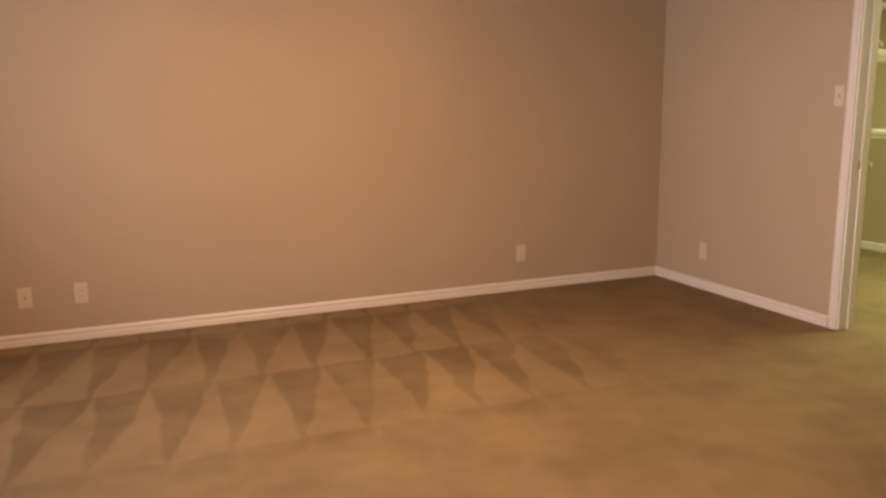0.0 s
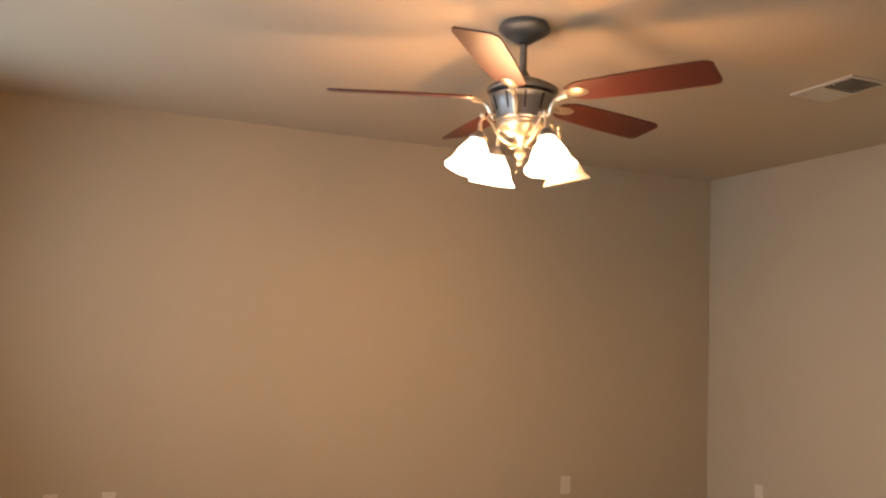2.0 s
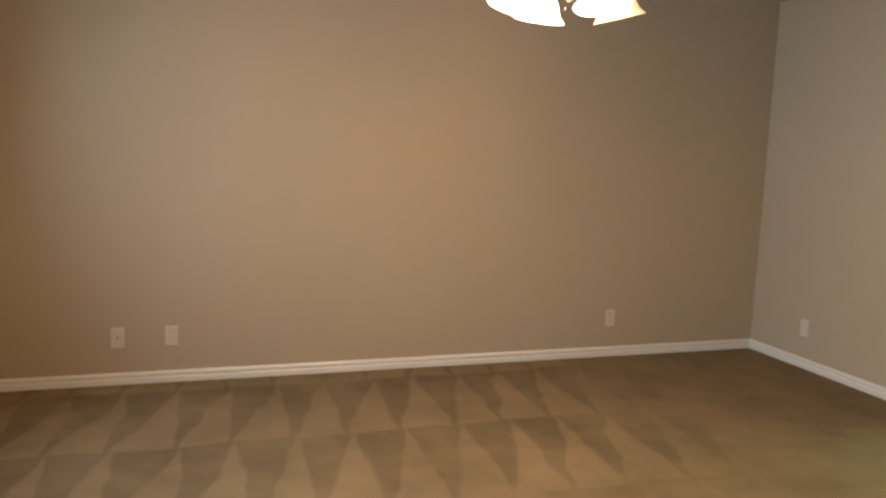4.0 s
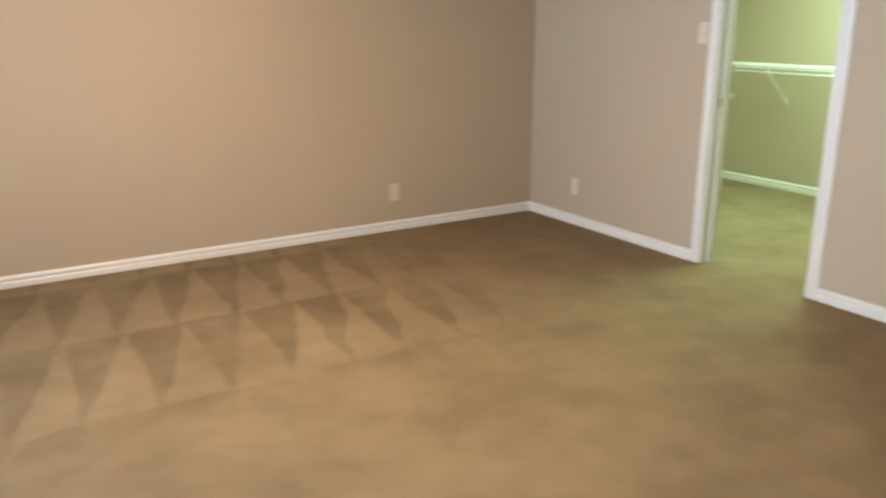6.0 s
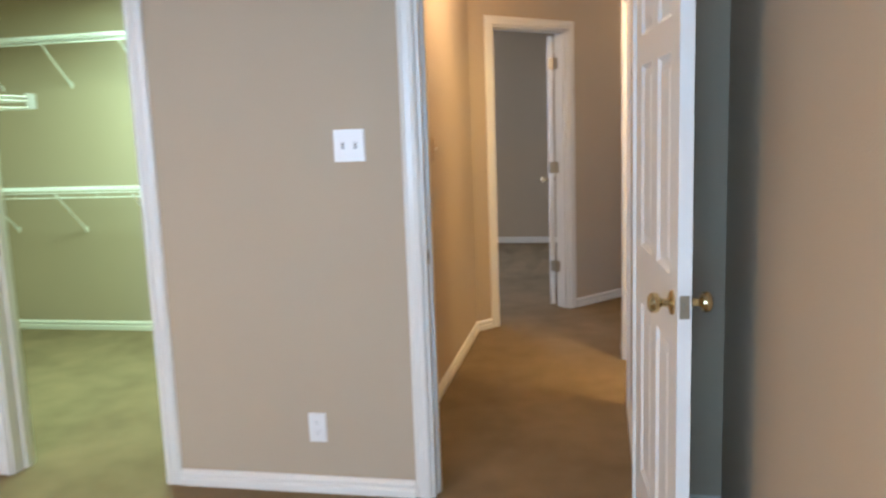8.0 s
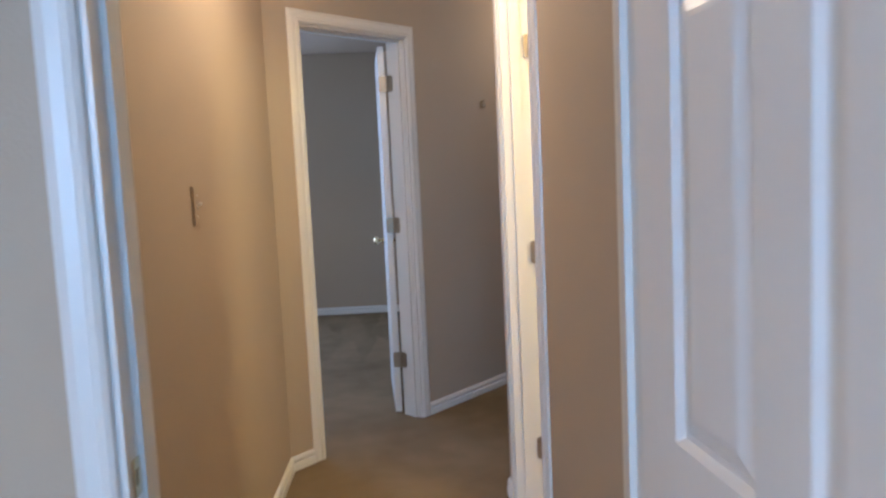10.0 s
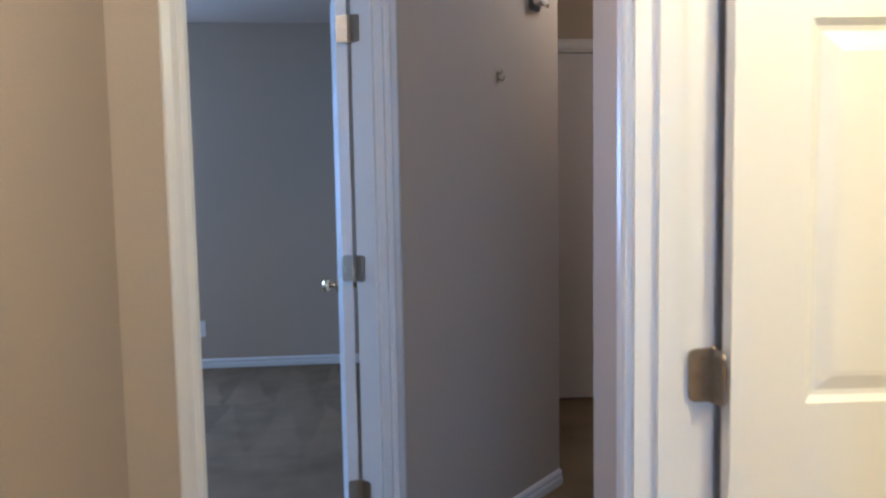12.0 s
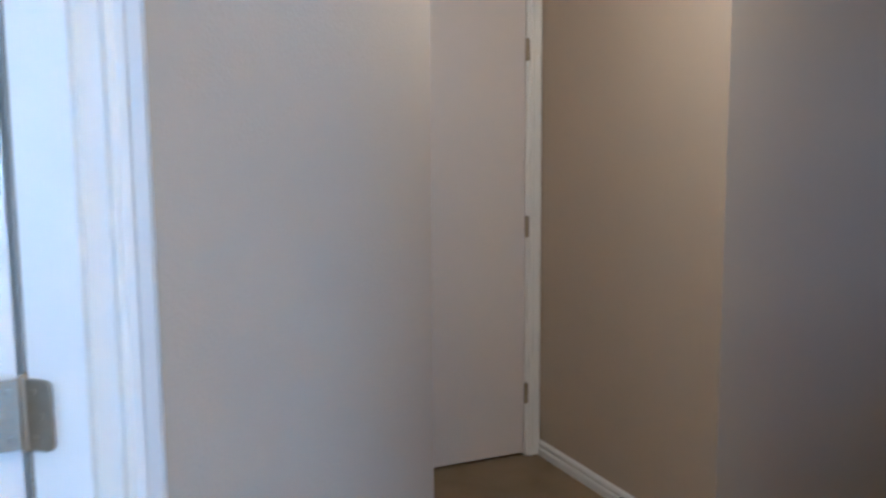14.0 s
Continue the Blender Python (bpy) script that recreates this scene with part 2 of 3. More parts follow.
def wall(name, p0, p1, openings=(), thick=T):
    """The face runs from p0 to p1 with the room on its left; the body lies to its right. openings: (from, to, bottom, top) along it."""
    d, length = unit(p0, p1)
    right = Vector((d.y, -d.x, 0))
    bm = bmesh.new()
    m = Matrix(((d.x, right.x, 0, p0[0]), (d.y, right.y, 0, p0[1]), (0, 0, 1, 0), (0, 0, 0, 1)))
    xs = 0.0
    for a, b, z0, z1 in sorted(openings):
        box(bm, xs, a, 0, thick, 0, H, m)
        if z0 > 0:
            box(bm, a, b, 0, thick, 0, z0, m)
        if z1 < H:
            box(bm, a, b, 0, thick, z1, H, m)
        xs = b
    box(bm, xs, length, 0, thick, 0, H, m)
    return tagged(part(name, bm, WALL), "taupe painted wall with orange-peel texture", "wall", kind="structure")


def baseboard(p0, p1, cut0=0.0, cut1=0.0):
    d, length = unit(p0, p1)
    bm = bmesh.new()
    sweep(bm, (*p0, 0), (*p1, 0), (-d.y, d.x, 0), BASE, cut0, cut1)
    return tagged(part("baseboard", bm, TRIM), "white painted stepped wooden baseboard on the carpet", "baseboard", kind="structure")


CASE = [(0.0, 0.0), (0.012, 0.0), (0.017, 0.008), (0.015, 0.018), (0.011, 0.022), (0.013, 0.042), (0.010, 0.052), (0.006, 0.060), (0.0, 0.062)]
CW = 0.062


def casing_leg(bm, m, x, sgn, top, side):
    """One upright of a casing in the door's own frame; x: its inner edge, sgn: the way it widens, side: face of the wall it is on."""
    base_y, out = (0.0, -1) if side < 0 else (T, 1)
    a, b = [], []
    for o, w in CASE:
        a.append(bm.verts.new(m @ Vector((x + sgn * w, base_y + out * o, 0))))
        b.append(bm.verts.new(m @ Vector((x + sgn * w, base_y + out * o, top + w))))
    n = len(CASE)
    for i in range(n):
        j = (i + 1) % n
        bm.faces.new((a[i], a[j], b[j], b[i]))
    bm.faces.new(a)
    bm.faces.new(b)


def casing_head(bm, m, x0, x1, top, side):
    base_y, out = (0.0, -1) if side < 0 else (T, 1)
    a = [bm.verts.new(m @ Vector((x0 - w, base_y + out * o, top + w))) for o, w in CASE]
    b = [bm.verts.new(m @ Vector((x1 + w, base_y + out * o, top + w))) for o, w in CASE]
    n = len(CASE)
    for i in range(n):
        j = (i + 1) % n
        bm.faces.new((a[i], a[j], b[j], b[i]))
    bm.faces.new(a)
    bm.faces.new(b)


def door_frame(name, p0, p1, s0, s1, top=2.03, sides=(-1, 1), stop=0.06, label=""):
    """Jambs, stops and casings of an opening from s0 to s1 along the wall p0-p1. Returns the holder, its frame and the inner width."""
    d, _ = unit(p0, p1)
    m = pose(p0[0], p0[1], 0, 0, 0, math.degrees(math.atan2(d.y, d.x)))
    top_h = holder(name, m @ pose((s0 + s1) / 2, -T / 2, 0))
    inv = pose(-(s0 + s1) / 2, T / 2, 0) @ Matrix.Diagonal((1, -1, 1, 1))
    tagged(top_h, label or "white painted door frame with moulded casing", "door", kind="structure")
    j = 0.018
    bm = bmesh.new()
    box(bm, s0 + 0.001, s0 + j, -0.002, T + 0.002, 0, top, inv)
    box(bm, s1 - j, s1 - 0.001, -0.002, T + 0.002, 0, top, inv)
    box(bm, s0 + j, s1 - j, -0.002, T + 0.002, top - j, top - 0.001, inv)
    part("jamb", bm, TRIM, top_h)
    bm = bmesh.new()
    box(bm, s0 + j, s0 + j + 0.011, stop, stop + 0.032, 0, top - j - 0.011, inv)
    box(bm, s1 - j - 0.011, s1 - j, stop, stop + 0.032, 0, top - j - 0.011, inv)
    box(bm, s0 + j, s1 - j, stop, stop + 0.032, top - j - 0.011, top - j, inv)
    part("door_stop", bm, TRIM, top_h)
    for side in sides:
        for x, sgn in ((s0 + 0.006, -1), (s1 - 0.006, 1)):
            bm = bmesh.new()
            casing_leg(bm, inv, x, sgn, top - 0.006, side)
            part("casing", bm, TRIM, top_h)
        bm = bmesh.new()
        casing_head(bm, inv, s0 + 0.006, s1 - 0.006, top - 0.006, side)
        part("head_casing", bm, TRIM, top_h)
    return top_h, m


LEAF_T = 0.035


def leaf_mesh(width, height, panels=True):
    """A moulded six-panel door leaf: x from the hinge edge, y its thickness, z up."""
    bm = bmesh.new()
    if not panels:
        box(bm, 0, width, 0, LEAF_T, 0.012, height, bevel=0.0015)
        return bm, []
    st, mid = 0.115, 0.10
    pw = (width - 2 * st - mid) / 2
    xs = [(st, st + pw), (st + pw + mid, width - st)]
    zs = [(0.20, 0.79), (0.98, 1.555), (1.645, height - 0.115)]
    holes = [(a, b, c, d) for a, b in xs for c, d in zs]
    # stiles and rails as a grid of blocks, open where the panels sit
    gx = sorted({0, width, *[v for p in xs for v in p]})
    gz = sorted({0.012, height, *[v for p in zs for v in p]})
    verts = {}

    def v(x, y, z):
        k = (round(x, 5), round(y, 5), round(z, 5))
        if k not in verts:
            verts[k] = bm.verts.new(k)
        return verts[k]

    for i in range(len(gx) - 1):
        for k in range(len(gz) - 1):
            a, b, c, d = gx[i], gx[i + 1], gz[k], gz[k + 1]
            if any(abs(h[0] - a) < 1e-6 and abs(h[2] - c) < 1e-6 for h in holes):
                continue
            bm.faces.new((v(a, 0, c), v(b, 0, c), v(b, 0, d), v(a, 0, d)))
            bm.faces.new((v(a, LEAF_T, c), v(a, LEAF_T, d), v(b, LEAF_T, d), v(b, LEAF_T, c)))
    for k in range(len(gz) - 1):
        c, d = gz[k], gz[k + 1]
        bm.faces.new((v(0, 0, c), v(0, 0, d), v(0, LEAF_T, d), v(0, LEAF_T, c)))
        bm.faces.new((v(width, 0, c), v(width, LEAF_T, c), v(width, LEAF_T, d), v(width, 0, d)))
    for i in range(len(gx) - 1):
        a, b = gx[i], gx[i + 1]
        bm.faces.new((v(a, 0, gz[0]), v(a, LEAF_T, gz[0]), v(b, LEAF_T, gz[0]), v(b, 0, gz[0])))
        bm.faces.new((v(a, 0, gz[-1]), v(b, 0, gz[-1]), v(b, LEAF_T, gz[-1]), v(a, LEAF_T, gz[-1])))
    return bm, holes


def panel_mesh(a, b, c, d):
    """The moulded field of one panel, sunk on both faces, with a sloped bead round a raised middle."""
    bm = bmesh.new()
    rings = [(0.0, 0.0), (0.010, 0.009), (0.018, 0.010), (0.040, 0.003), (0.048, 0.002)]
    for y0, sg in ((0.0, 1), (LEAF_T, -1)):
        prev = None
        for inset, depth in rings:
            y = y0 + sg * depth
            r = [bm.verts.new(p) for p in ((a + inset, y, c + inset), (b - inset, y, c + inset), (b - inset, y, d - inset), (a + inset, y, d - inset))]
            if prev:
                for i in range(4):
                    j = (i + 1) % 4
                    f = (prev[i], prev[j], r[j], r[i])
                    bm.faces.new(f if sg > 0 else f[::-1])
            prev = r
        bm.faces.new(prev if sg > 0 else prev[::-1])
    me = bpy.data.meshes.new("panel")
    bm.to_mesh(me)
    bm.free()
    me.materials.append(DOORP)
    return me


def knob(parent, m):
    bm = bmesh.new()
    lathe(bm, [(0, 0), (0.033, 0.0), (0.033, 0.003), (0.030, 0.007), (0.020, 0.010), (0.0115, 0.013), (0.0105, 0.028), (0.014, 0.032), (0.0245, 0.038), (0.0275, 0.047), (0.026, 0.056), (0.018, 0.063), (0.008, 0.065), (0, 0.065)], 28)
    return part("knob", bm, BRASS, parent, "polished brass door knob", m, smooth=True)


def hinge(parent, pin, way_a, way_b, off_a, off_b, z, width=0.041):
    """A butt hinge, its mesh laid out in the house's own axes: the pin at (x, y), a plate along each way (degrees), proud of its face towards off (degrees)."""
    bm = bmesh.new()
    h, r = 0.042, 0.011
    for way, off in ((way_a, off_a), (way_b, off_b)):
        u = Vector((math.cos(radians(way)), math.sin(radians(way)), 0))
        n = Vector((math.cos(radians(off)), math.sin(radians(off)), 0))
        prof = [(0.0, -h)] + [(width - r + r * math.cos(t), -h + r + r * math.sin(t)) for t in [-math.pi / 2 + k * math.pi / 8 for k in range(5)]]
        prof += [(width - r + r * math.cos(t), h - r + r * math.sin(t)) for t in [k * math.pi / 8 for k in range(5)]] + [(0.0, h)]
        base = Vector((*pin, z))
        lo = [bm.verts.new(base + u * a - n * 0.001 + Vector((0, 0, c))) for a, c in prof]
        hi = [bm.verts.new(base + u * a + n * 0.0022 + Vector((0, 0, c))) for a, c in prof]
        bm.faces.new(lo)
        bm.faces.new(hi[::-1])
        for i in range(len(prof)):
            j = (i + 1) % len(prof)
            bm.faces.new((lo[i], hi[i], hi[j], lo[j]))
        q = n.to_track_quat("Z", "Y").to_matrix().to_4x4()
        for a, c in ((0.016, -0.028), (0.026, 0.0), (0.016, 0.028)):
            lathe(bm, [(0.0042, 0.0), (0.0036, 0.0012), (0, 0.0014)], 8, Matrix.Translation(base + u * a + n * 0.0022 + Vector((0, 0, c))) @ q)
    lathe(bm, [(0, -h - 0.005), (0.0045, -h - 0.003), (0.0058, -h), (0.0058, h), (0.0045, h + 0.003), (0, h + 0.005)], 12, pose(*pin, z))
    return part("hinge", bm, STEEL, parent, "tarnished steel butt hinge", parent.matrix_basis.inverted())


def add_leaf(frame_ob, m, width, label, height=2.0, panels=True, knobs=True):
    """A leaf under its frame; m: world pose of the hinge edge, x along the leaf."""
    bm, holes = leaf_mesh(width, height, panels)
    local = frame_ob.matrix_basis.inverted() @ m
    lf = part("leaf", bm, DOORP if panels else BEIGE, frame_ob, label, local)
    for hl in holes:
        ob = new("panel", panel_mesh(*hl))
        ob.parent = lf
    if knobs:
        kx = width - 0.06
        knob(lf, pose(kx, 0, 0.915, 90, 0, 0))
        knob(lf, pose(kx, LEAF_T, 0.915, -90, 0, 0))
        bm = bmesh.new()
        box(bm, width - 0.0005, width + 0.0015, 0.005, LEAF_T - 0.005, 0.885, 0.945)
        box(bm, width, width + 0.009, 0.012, LEAF_T - 0.012, 0.905, 0.925, bevel=0.002)
        part("latch_plate", bm, STEEL, lf, "tarnished brass latch plate")
    return lf


# ---- structure ----
CL0, CL1 = 1.645, 2.38
BD0, BD1 = 3.454, 4.227
A0 = (2.44, -3.265)
DG = Vector((math.cos(radians(41)), -math.sin(radians(41)), 0))


def diag(s, o=0.0):
    """A place on the slanting wall: s along it from the hall's corner, o behind its face."""
    return (A0[0] + DG.x * s - DG.y * o, A0[1] + DG.y * s + DG.x * o)


LS = 2.04
A1 = diag(LS)
PS, FX, PE = -5.66, 4.12, 5.24
HS, HX = -4.225, 2.07
WX, SY, SB = -5.3, -6.2, -4.5


def slab(name, z0, z1, mat, label, cat):
    bm = bmesh.new()
    box(bm, WX - 0.3, 6.75, -7.2, 0.7, z0, z1)
    return tagged(part(name, bm, mat), label, cat, kind="structure")


slab("floor", -0.12, 0.0, CARPET, "tan cut-pile carpet with vacuum marks", "carpet")
slab("ceiling", H, H + 0.12, CEIL, "beige textured ceiling", "ceiling")

# bedroom (room on the left of each line)
wall("wall_north", (0.0, 0.0), (WX, 0.0))
wall("wall_west", (WX, T), (WX, SY), [(0.62, 2.02, 0.85, 2.15), (2.67, 4.37, 0.85, 2.15)])
wall("wall_south", (WX - T, SY), (-1.6, SY))
wall("wall_alcove", (-1.6, SY - T), (-1.6, SB - T))
wall("wall_behind_door", (-1.6, SB), (0.0, SB))
EW0, EW1 = (0.0, SB - T), (0.0, 0.52)
e_len = -SB + T
wall("wall_east", EW0, EW1, [(e_len - BD1, e_len - BD0, 0, 2.03), (e_len - CL1, e_len - CL0, 0, 2.03)])
# closet
wall("wall_closet_north", (2.33, 0.4), (T, 0.4))
wall("wall_closet_back", (2.33, -3.25 + T), (2.33, 0.52))
# hall
wall("wall_hall_north", A0, (T, A0[1]))
BJ0, BJ1 = 1.02, 1.85
wall("wall_hall_south", (T, HS), (HX, HS), [(BJ0 - T, BJ1 - T, 0, 2.03)])
wall("wall_slanting", A1, A0, [(LS - 0.925, LS - 0.19, 0, 2.03)])
wall("wall_return", (PE, A1[1]), A1)
wall("wall_passage_end", (PE, PS), (PE, A1[1] + T), [(0.058, 0.788, 0, 2.06)])
wall("wall_passage_side", (FX, PS), (PE + T, PS))
wall("wall_foyer_east", (FX, -6.9), (FX, PS - T))
# this opening is added for the foyer fill lamp
wall("wall_foyer_south", (HX, -6.9), (FX + T, -6.9), [(0.38, 1.58, 0.85, 2.05)])
wall("wall_foyer_west", (HX, HS - T), (HX, -6.9 - T), [(0.11, 1.00, 0, 2.03)])
# unseen thin partition, added to keep the bathroom lamp out of the foyer
wall("wall_bath_light_block", (1.87, -6.2), (1.87, HS - T), thick=0.03)
# bathroom
wall("wall_bath_south", (T, -6.2), (1.9, -6.2))
wall("wall_bath_west", (T, SB - T), (T, -6.2 - T))
# second bedroom
wall("wall_room_east", (6.45, -4.58), (6.45, 0.52), [(2.98, 4.48, 0.85, 2.05)])
wall("wall_room_north", (6.45 + T, 0.4), (2.45, 0.4), [(1.25, 2.75, 0.85, 2.05)])
wall("wall_room_south", (PE + T, -4.58), (6.45 + T, -4.58))
wall("wall_linen_back", (6.0, PS), (6.0, -4.58 - T))
wall("wall_linen_south", (PE + T, PS), (6.12, PS))

# doors
dA, _ = door_frame("door_1", EW0, EW1, e_len - BD1, e_len - BD0, stop=0.045 - 0.005, label="white painted bedroom door frame with an open six-panel door")
dB, _ = door_frame("door_2", EW0, EW1, e_len - CL1, e_len - CL0, label="white painted closet doorway with moulded casing")
dC, _ = door_frame("door_3", A1, A0, LS - 0.925, LS - 0.19, stop=0.030, label="white painted door frame in the slanting wall, its door open")
dD, _ = door_frame("door_4", (T, HS), (HX, HS), BJ0 - T, BJ1 - T, stop=0.032, label="white painted bathroom door frame, its door open")
dE, _ = door_frame("door_5", (PE, PS), (PE, A1[1] + T), 0.058, 0.788, top=2.06, sides=(-1,), stop=0.05, label="white painted frame of a closed flush door")
dF, _ = door_frame("door_6", (HX, HS - T), (HX, -6.9 - T), 0.11, 1.00, sides=(-1,), stop=0.05, label="white painted frame of a closed door off the foyer")

add_leaf(dA, pose(-0.005, -BD1 + 0.02, 0.0, 0, 0, 185.5), 0.73, "white six-panel door standing open, brass knobs")
add_leaf(dC, Matrix.Translation((*diag(0.903, T + 0.006), 0)) @ pose(0, 0, 0, 0, 0, 4) @ pose(0.020, 0.006, 0), 0.68, "white six-panel door standing open, brass knobs")
add_leaf(dD, pose(BJ1 - 0.024, HS - T - 0.003, 0, 0, 0, 268) @ pose(0.012, -LEAF_T, 0), 0.78, "white six-panel door standing open, lit from inside")
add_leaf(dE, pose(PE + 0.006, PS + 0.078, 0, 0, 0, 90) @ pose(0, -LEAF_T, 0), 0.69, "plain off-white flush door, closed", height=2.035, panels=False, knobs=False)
add_leaf(dF, pose(HX + 0.008, HS - T - 0.132, 0, 0, 0, -28), 0.85, "white door, partly open, brass knob")

# baseboards
baseboard((0.0, 0.0), (WX, 0.0))
baseboard((0.0, -CL0 + 0.056), (0.0, 0.0))
baseboard((0.0, -BD0 + 0.056), (0.0, -CL1 - 0.056))
baseboard((0.0, SB), (0.0, -BD1 - 0.056))
baseboard((-1.6, SB), (0.0, SB))
baseboard((A0[0], A0[1]), (T, A0[1]), cut0=0.0)
baseboard(diag(0.19 - 0.056), A0)
baseboard(A1, diag(0.925 + 0.056))
baseboard((BJ1 + 0.056, HS), (HX, HS))
baseboard((T, HS), (BJ0 - 0.056, HS))
baseboard((FX, PS), (PE, PS))
baseboard((FX, -6.9), (FX, PS))
baseboard((HX, -6.9), (FX, -6.9))
baseboard((HX, -6.9), (HX, HS - T - 1.00 - 0.056))
baseboard((6.45, -4.58), (6.45, 0.4))
baseboard((2.33, -3.13), (2.33, 0.4))
baseboard((2.33, 0.4), (T, 0.4))

# hinges: the jambs and leaves of the doors that stand open, and of the closed one
def frame_hinges(frame_ob, leaf_m, jamb_way, jamb_off, leaf_angle, zs, turn=90):
    """World angles: the plate on the leaf's edge runs along its thickness, the other along the jamb."""
    p = leaf_m.translation
    for z in zs:
        hinge(frame_ob, (p.x, p.y), leaf_angle + turn, jamb_way, leaf_angle + 180, jamb_off, z)


frame_hinges(dC, Matrix.Translation((*diag(0.903, T + 0.006), 0)), 229, 139, 4, (0.31, 1.05, 1.80))
frame_hinges(dD, pose(BJ1 - 0.024, HS - T - 0.003, 0), 90, 180, 268, (0.27, 1.02, 1.77), turn=-90)
for z in (0.29, 1.04, 1.80):
    bm = bmesh.new()
    lathe(bm, [(0, -0.05), (0.0045, -0.048), (0.006, -0.045), (0.006, 0.045), (0.0045, 0.048), (0, 0.05)], 12)
    box(bm, -0.003, 0.001, -0.011, 0.009, -0.044, 0.044)
    part("hinge", bm, STEEL, dE, "dark hinge knuckle", dE.matrix_basis.inverted() @ pose(PE - 0.004, PS + 0.075, z))


def strike(frame_ob, x, y, z, facing):
    bm = bmesh.new()
    box(bm, -0.014, 0.014, -0.001, 0.002, -0.028, 0.028)
    box(bm, -0.006, 0.006, 0.001, 0.0035, -0.012, 0.012, bevel=0.001)
    part("strike_plate", bm, BRASS, frame_ob, "tarnished brass strike plate", frame_ob.matrix_basis.inverted() @ pose(x, y, z, 0, 0, facing))


strike(dA, 0.03, -BD0 - 0.019, 0.92, 180)
strike(dB, 0.055, -CL0 - 0.019, 0.95, 180)


def plate_mesh(w, h, depth=0.006):
    bm = bmesh.new()
    box(bm, -w / 2, w / 2, 0, depth, -h / 2, h / 2)
    top = [e for e in bm.edges if all(abs(v.co.y - depth) < 1e-6 for v in e.verts)]
    bmesh.ops.bevel(bm, geom=top, offset=0.004, segments=2, affect="EDGES")
    return bm


def screw(parent, x, z, y=0.006):
    bm = bmesh.new()
    lathe(bm, [(0.0032, 0), (0.0028, 0.0008), (0, 0.001)], 10, pose(x, y - 0.0002, z, -90, 0, 0))
    part("screw", bm, WHITEPL, parent)


def outlet(m, label, mat=PLATE):
    """A duplex socket; its face looks along its own +y."""
    ob = tagged(holder("wall_outlet", m), label, "outlet", group="wall outlets")
    part("plate", plate_mesh(0.070, 0.115), mat, ob)
    for dz in (0.0195, -0.0195):
        bm = bmesh.new()
        pts = []
        for k in range(20):
            t = 2 * math.pi * k / 20
            pts.append((0.0172 * math.cos(t), max(-0.0135, min(0.0135, 0.0172 * math.sin(t)))))
        lo = [bm.verts.new((x, 0.005, z + dz)) for x, z in pts]
        hi = [bm.verts.new((x, 0.0078, z + dz)) for x, z in pts]
        bm.faces.new(hi)
        for i in range(20):
            j = (i + 1) % 20
            bm.faces.new((lo[i], lo[j], hi[j], hi[i]))
        s = part("socket", bm, mat, ob)
        bm = bmesh.new()
        box(bm, -0.0072, -0.0052, 0.0076, 0.0082, dz - 0.001, dz + 0.008)
        box(bm, 0.0052, 0.0072, 0.0076, 0.0082, dz - 0.001, dz + 0.008)
        lathe(bm, [(0.0024, 0), (0, 0.0003)], 8, pose(0, 0.0078, dz - 0.007, -90, 0, 0))
        part("slots", bm, GREY, s, "contact slots, their shade coloured in grey")
    screw(ob, 0, 0)
    return ob


def toggle_switch(m, label, gangs=1, mat=WHITEPL):
    ob = tagged(holder("light_switch", m), label, "light switch")
    w = 0.070 + 0.046 * (gangs - 1)
    part("plate", plate_mesh(w, 0.115), mat, ob)
    for g in range(gangs):
        x = (g - (gangs - 1) / 2) * 0.046
        bm = bmesh.new()
        box(bm, x - 0.0055, x + 0.0055, 0.0055, 0.0064, -0.0125, 0.0125)
        part("slot", bm, GREY, ob, "slot round the toggle, its shade coloured in grey")
        bm = bmesh.new()
        box(bm, -0.0042, 0.0042, 0.0, 0.016, -0.0045, 0.0045, pose(x, 0.004, 0.0, 24, 0, 0), bevel=0.0012)
        part("toggle", bm, WHITEPL, ob, "white toggle lever")
        screw(ob, x, 0.030)
        screw(ob, x, -0.030)
    return ob


def cable_jack(m, label):
    ob = tagged(holder("cable_jack", m), label, "wall plate")
    part("plate", plate_mesh(0.070, 0.115), PLATE, ob)
    bm = bmesh.new()
    lathe(bm, [(0.0065, 0.0), (0.0065, 0.003), (0.0045, 0.0032), (0.0045, 0.011), (0.0025, 0.0112), (0, 0.008)], 12, pose(0, 0.0055, 0, -90, 0, 0))
    part("coaxial_connector", bm, STEEL, ob, "small threaded metal connector")
    screw(ob, 0, 0.042)
    screw(ob, 0, -0.042)
    return ob


N_FACE, W_FACE, E_FACE = 180, 90, -90
cable_jack(pose(-4.28, -0.001, 0.27, 0, 0, N_FACE), "ivory cable wall plate with metal connector, low on the taupe wall")
outlet(pose(-3.995, -0.001, 0.27, 0, 0, N_FACE), "ivory duplex outlet beside the cable plate on the long taupe wall")
outlet(pose(-1.172, -0.001, 0.265, 0, 0, N_FACE), "ivory duplex outlet alone near the corner of the long taupe wall")
outlet(pose(-0.001, -0.512, 0.268, 0, 0, W_FACE), "ivory duplex outlet between the room corner and the closet doorway")
outlet(pose(-0.001, -3.02, 0.262, 0, 0, W_FACE), "white duplex outlet between the closet and bedroom doorways", WHITEPL)
outlet(pose(6.449, -2.56, 0.285, 0, 0, W_FACE), "pale duplex outlet on the far wall of the second bedroom", WHITEPL)
toggle_switch(pose(-0.001, -1.545, 1.33, 0, 0, W_FACE), "ivory single toggle switch beside the closet doorway", 1, PLATE)
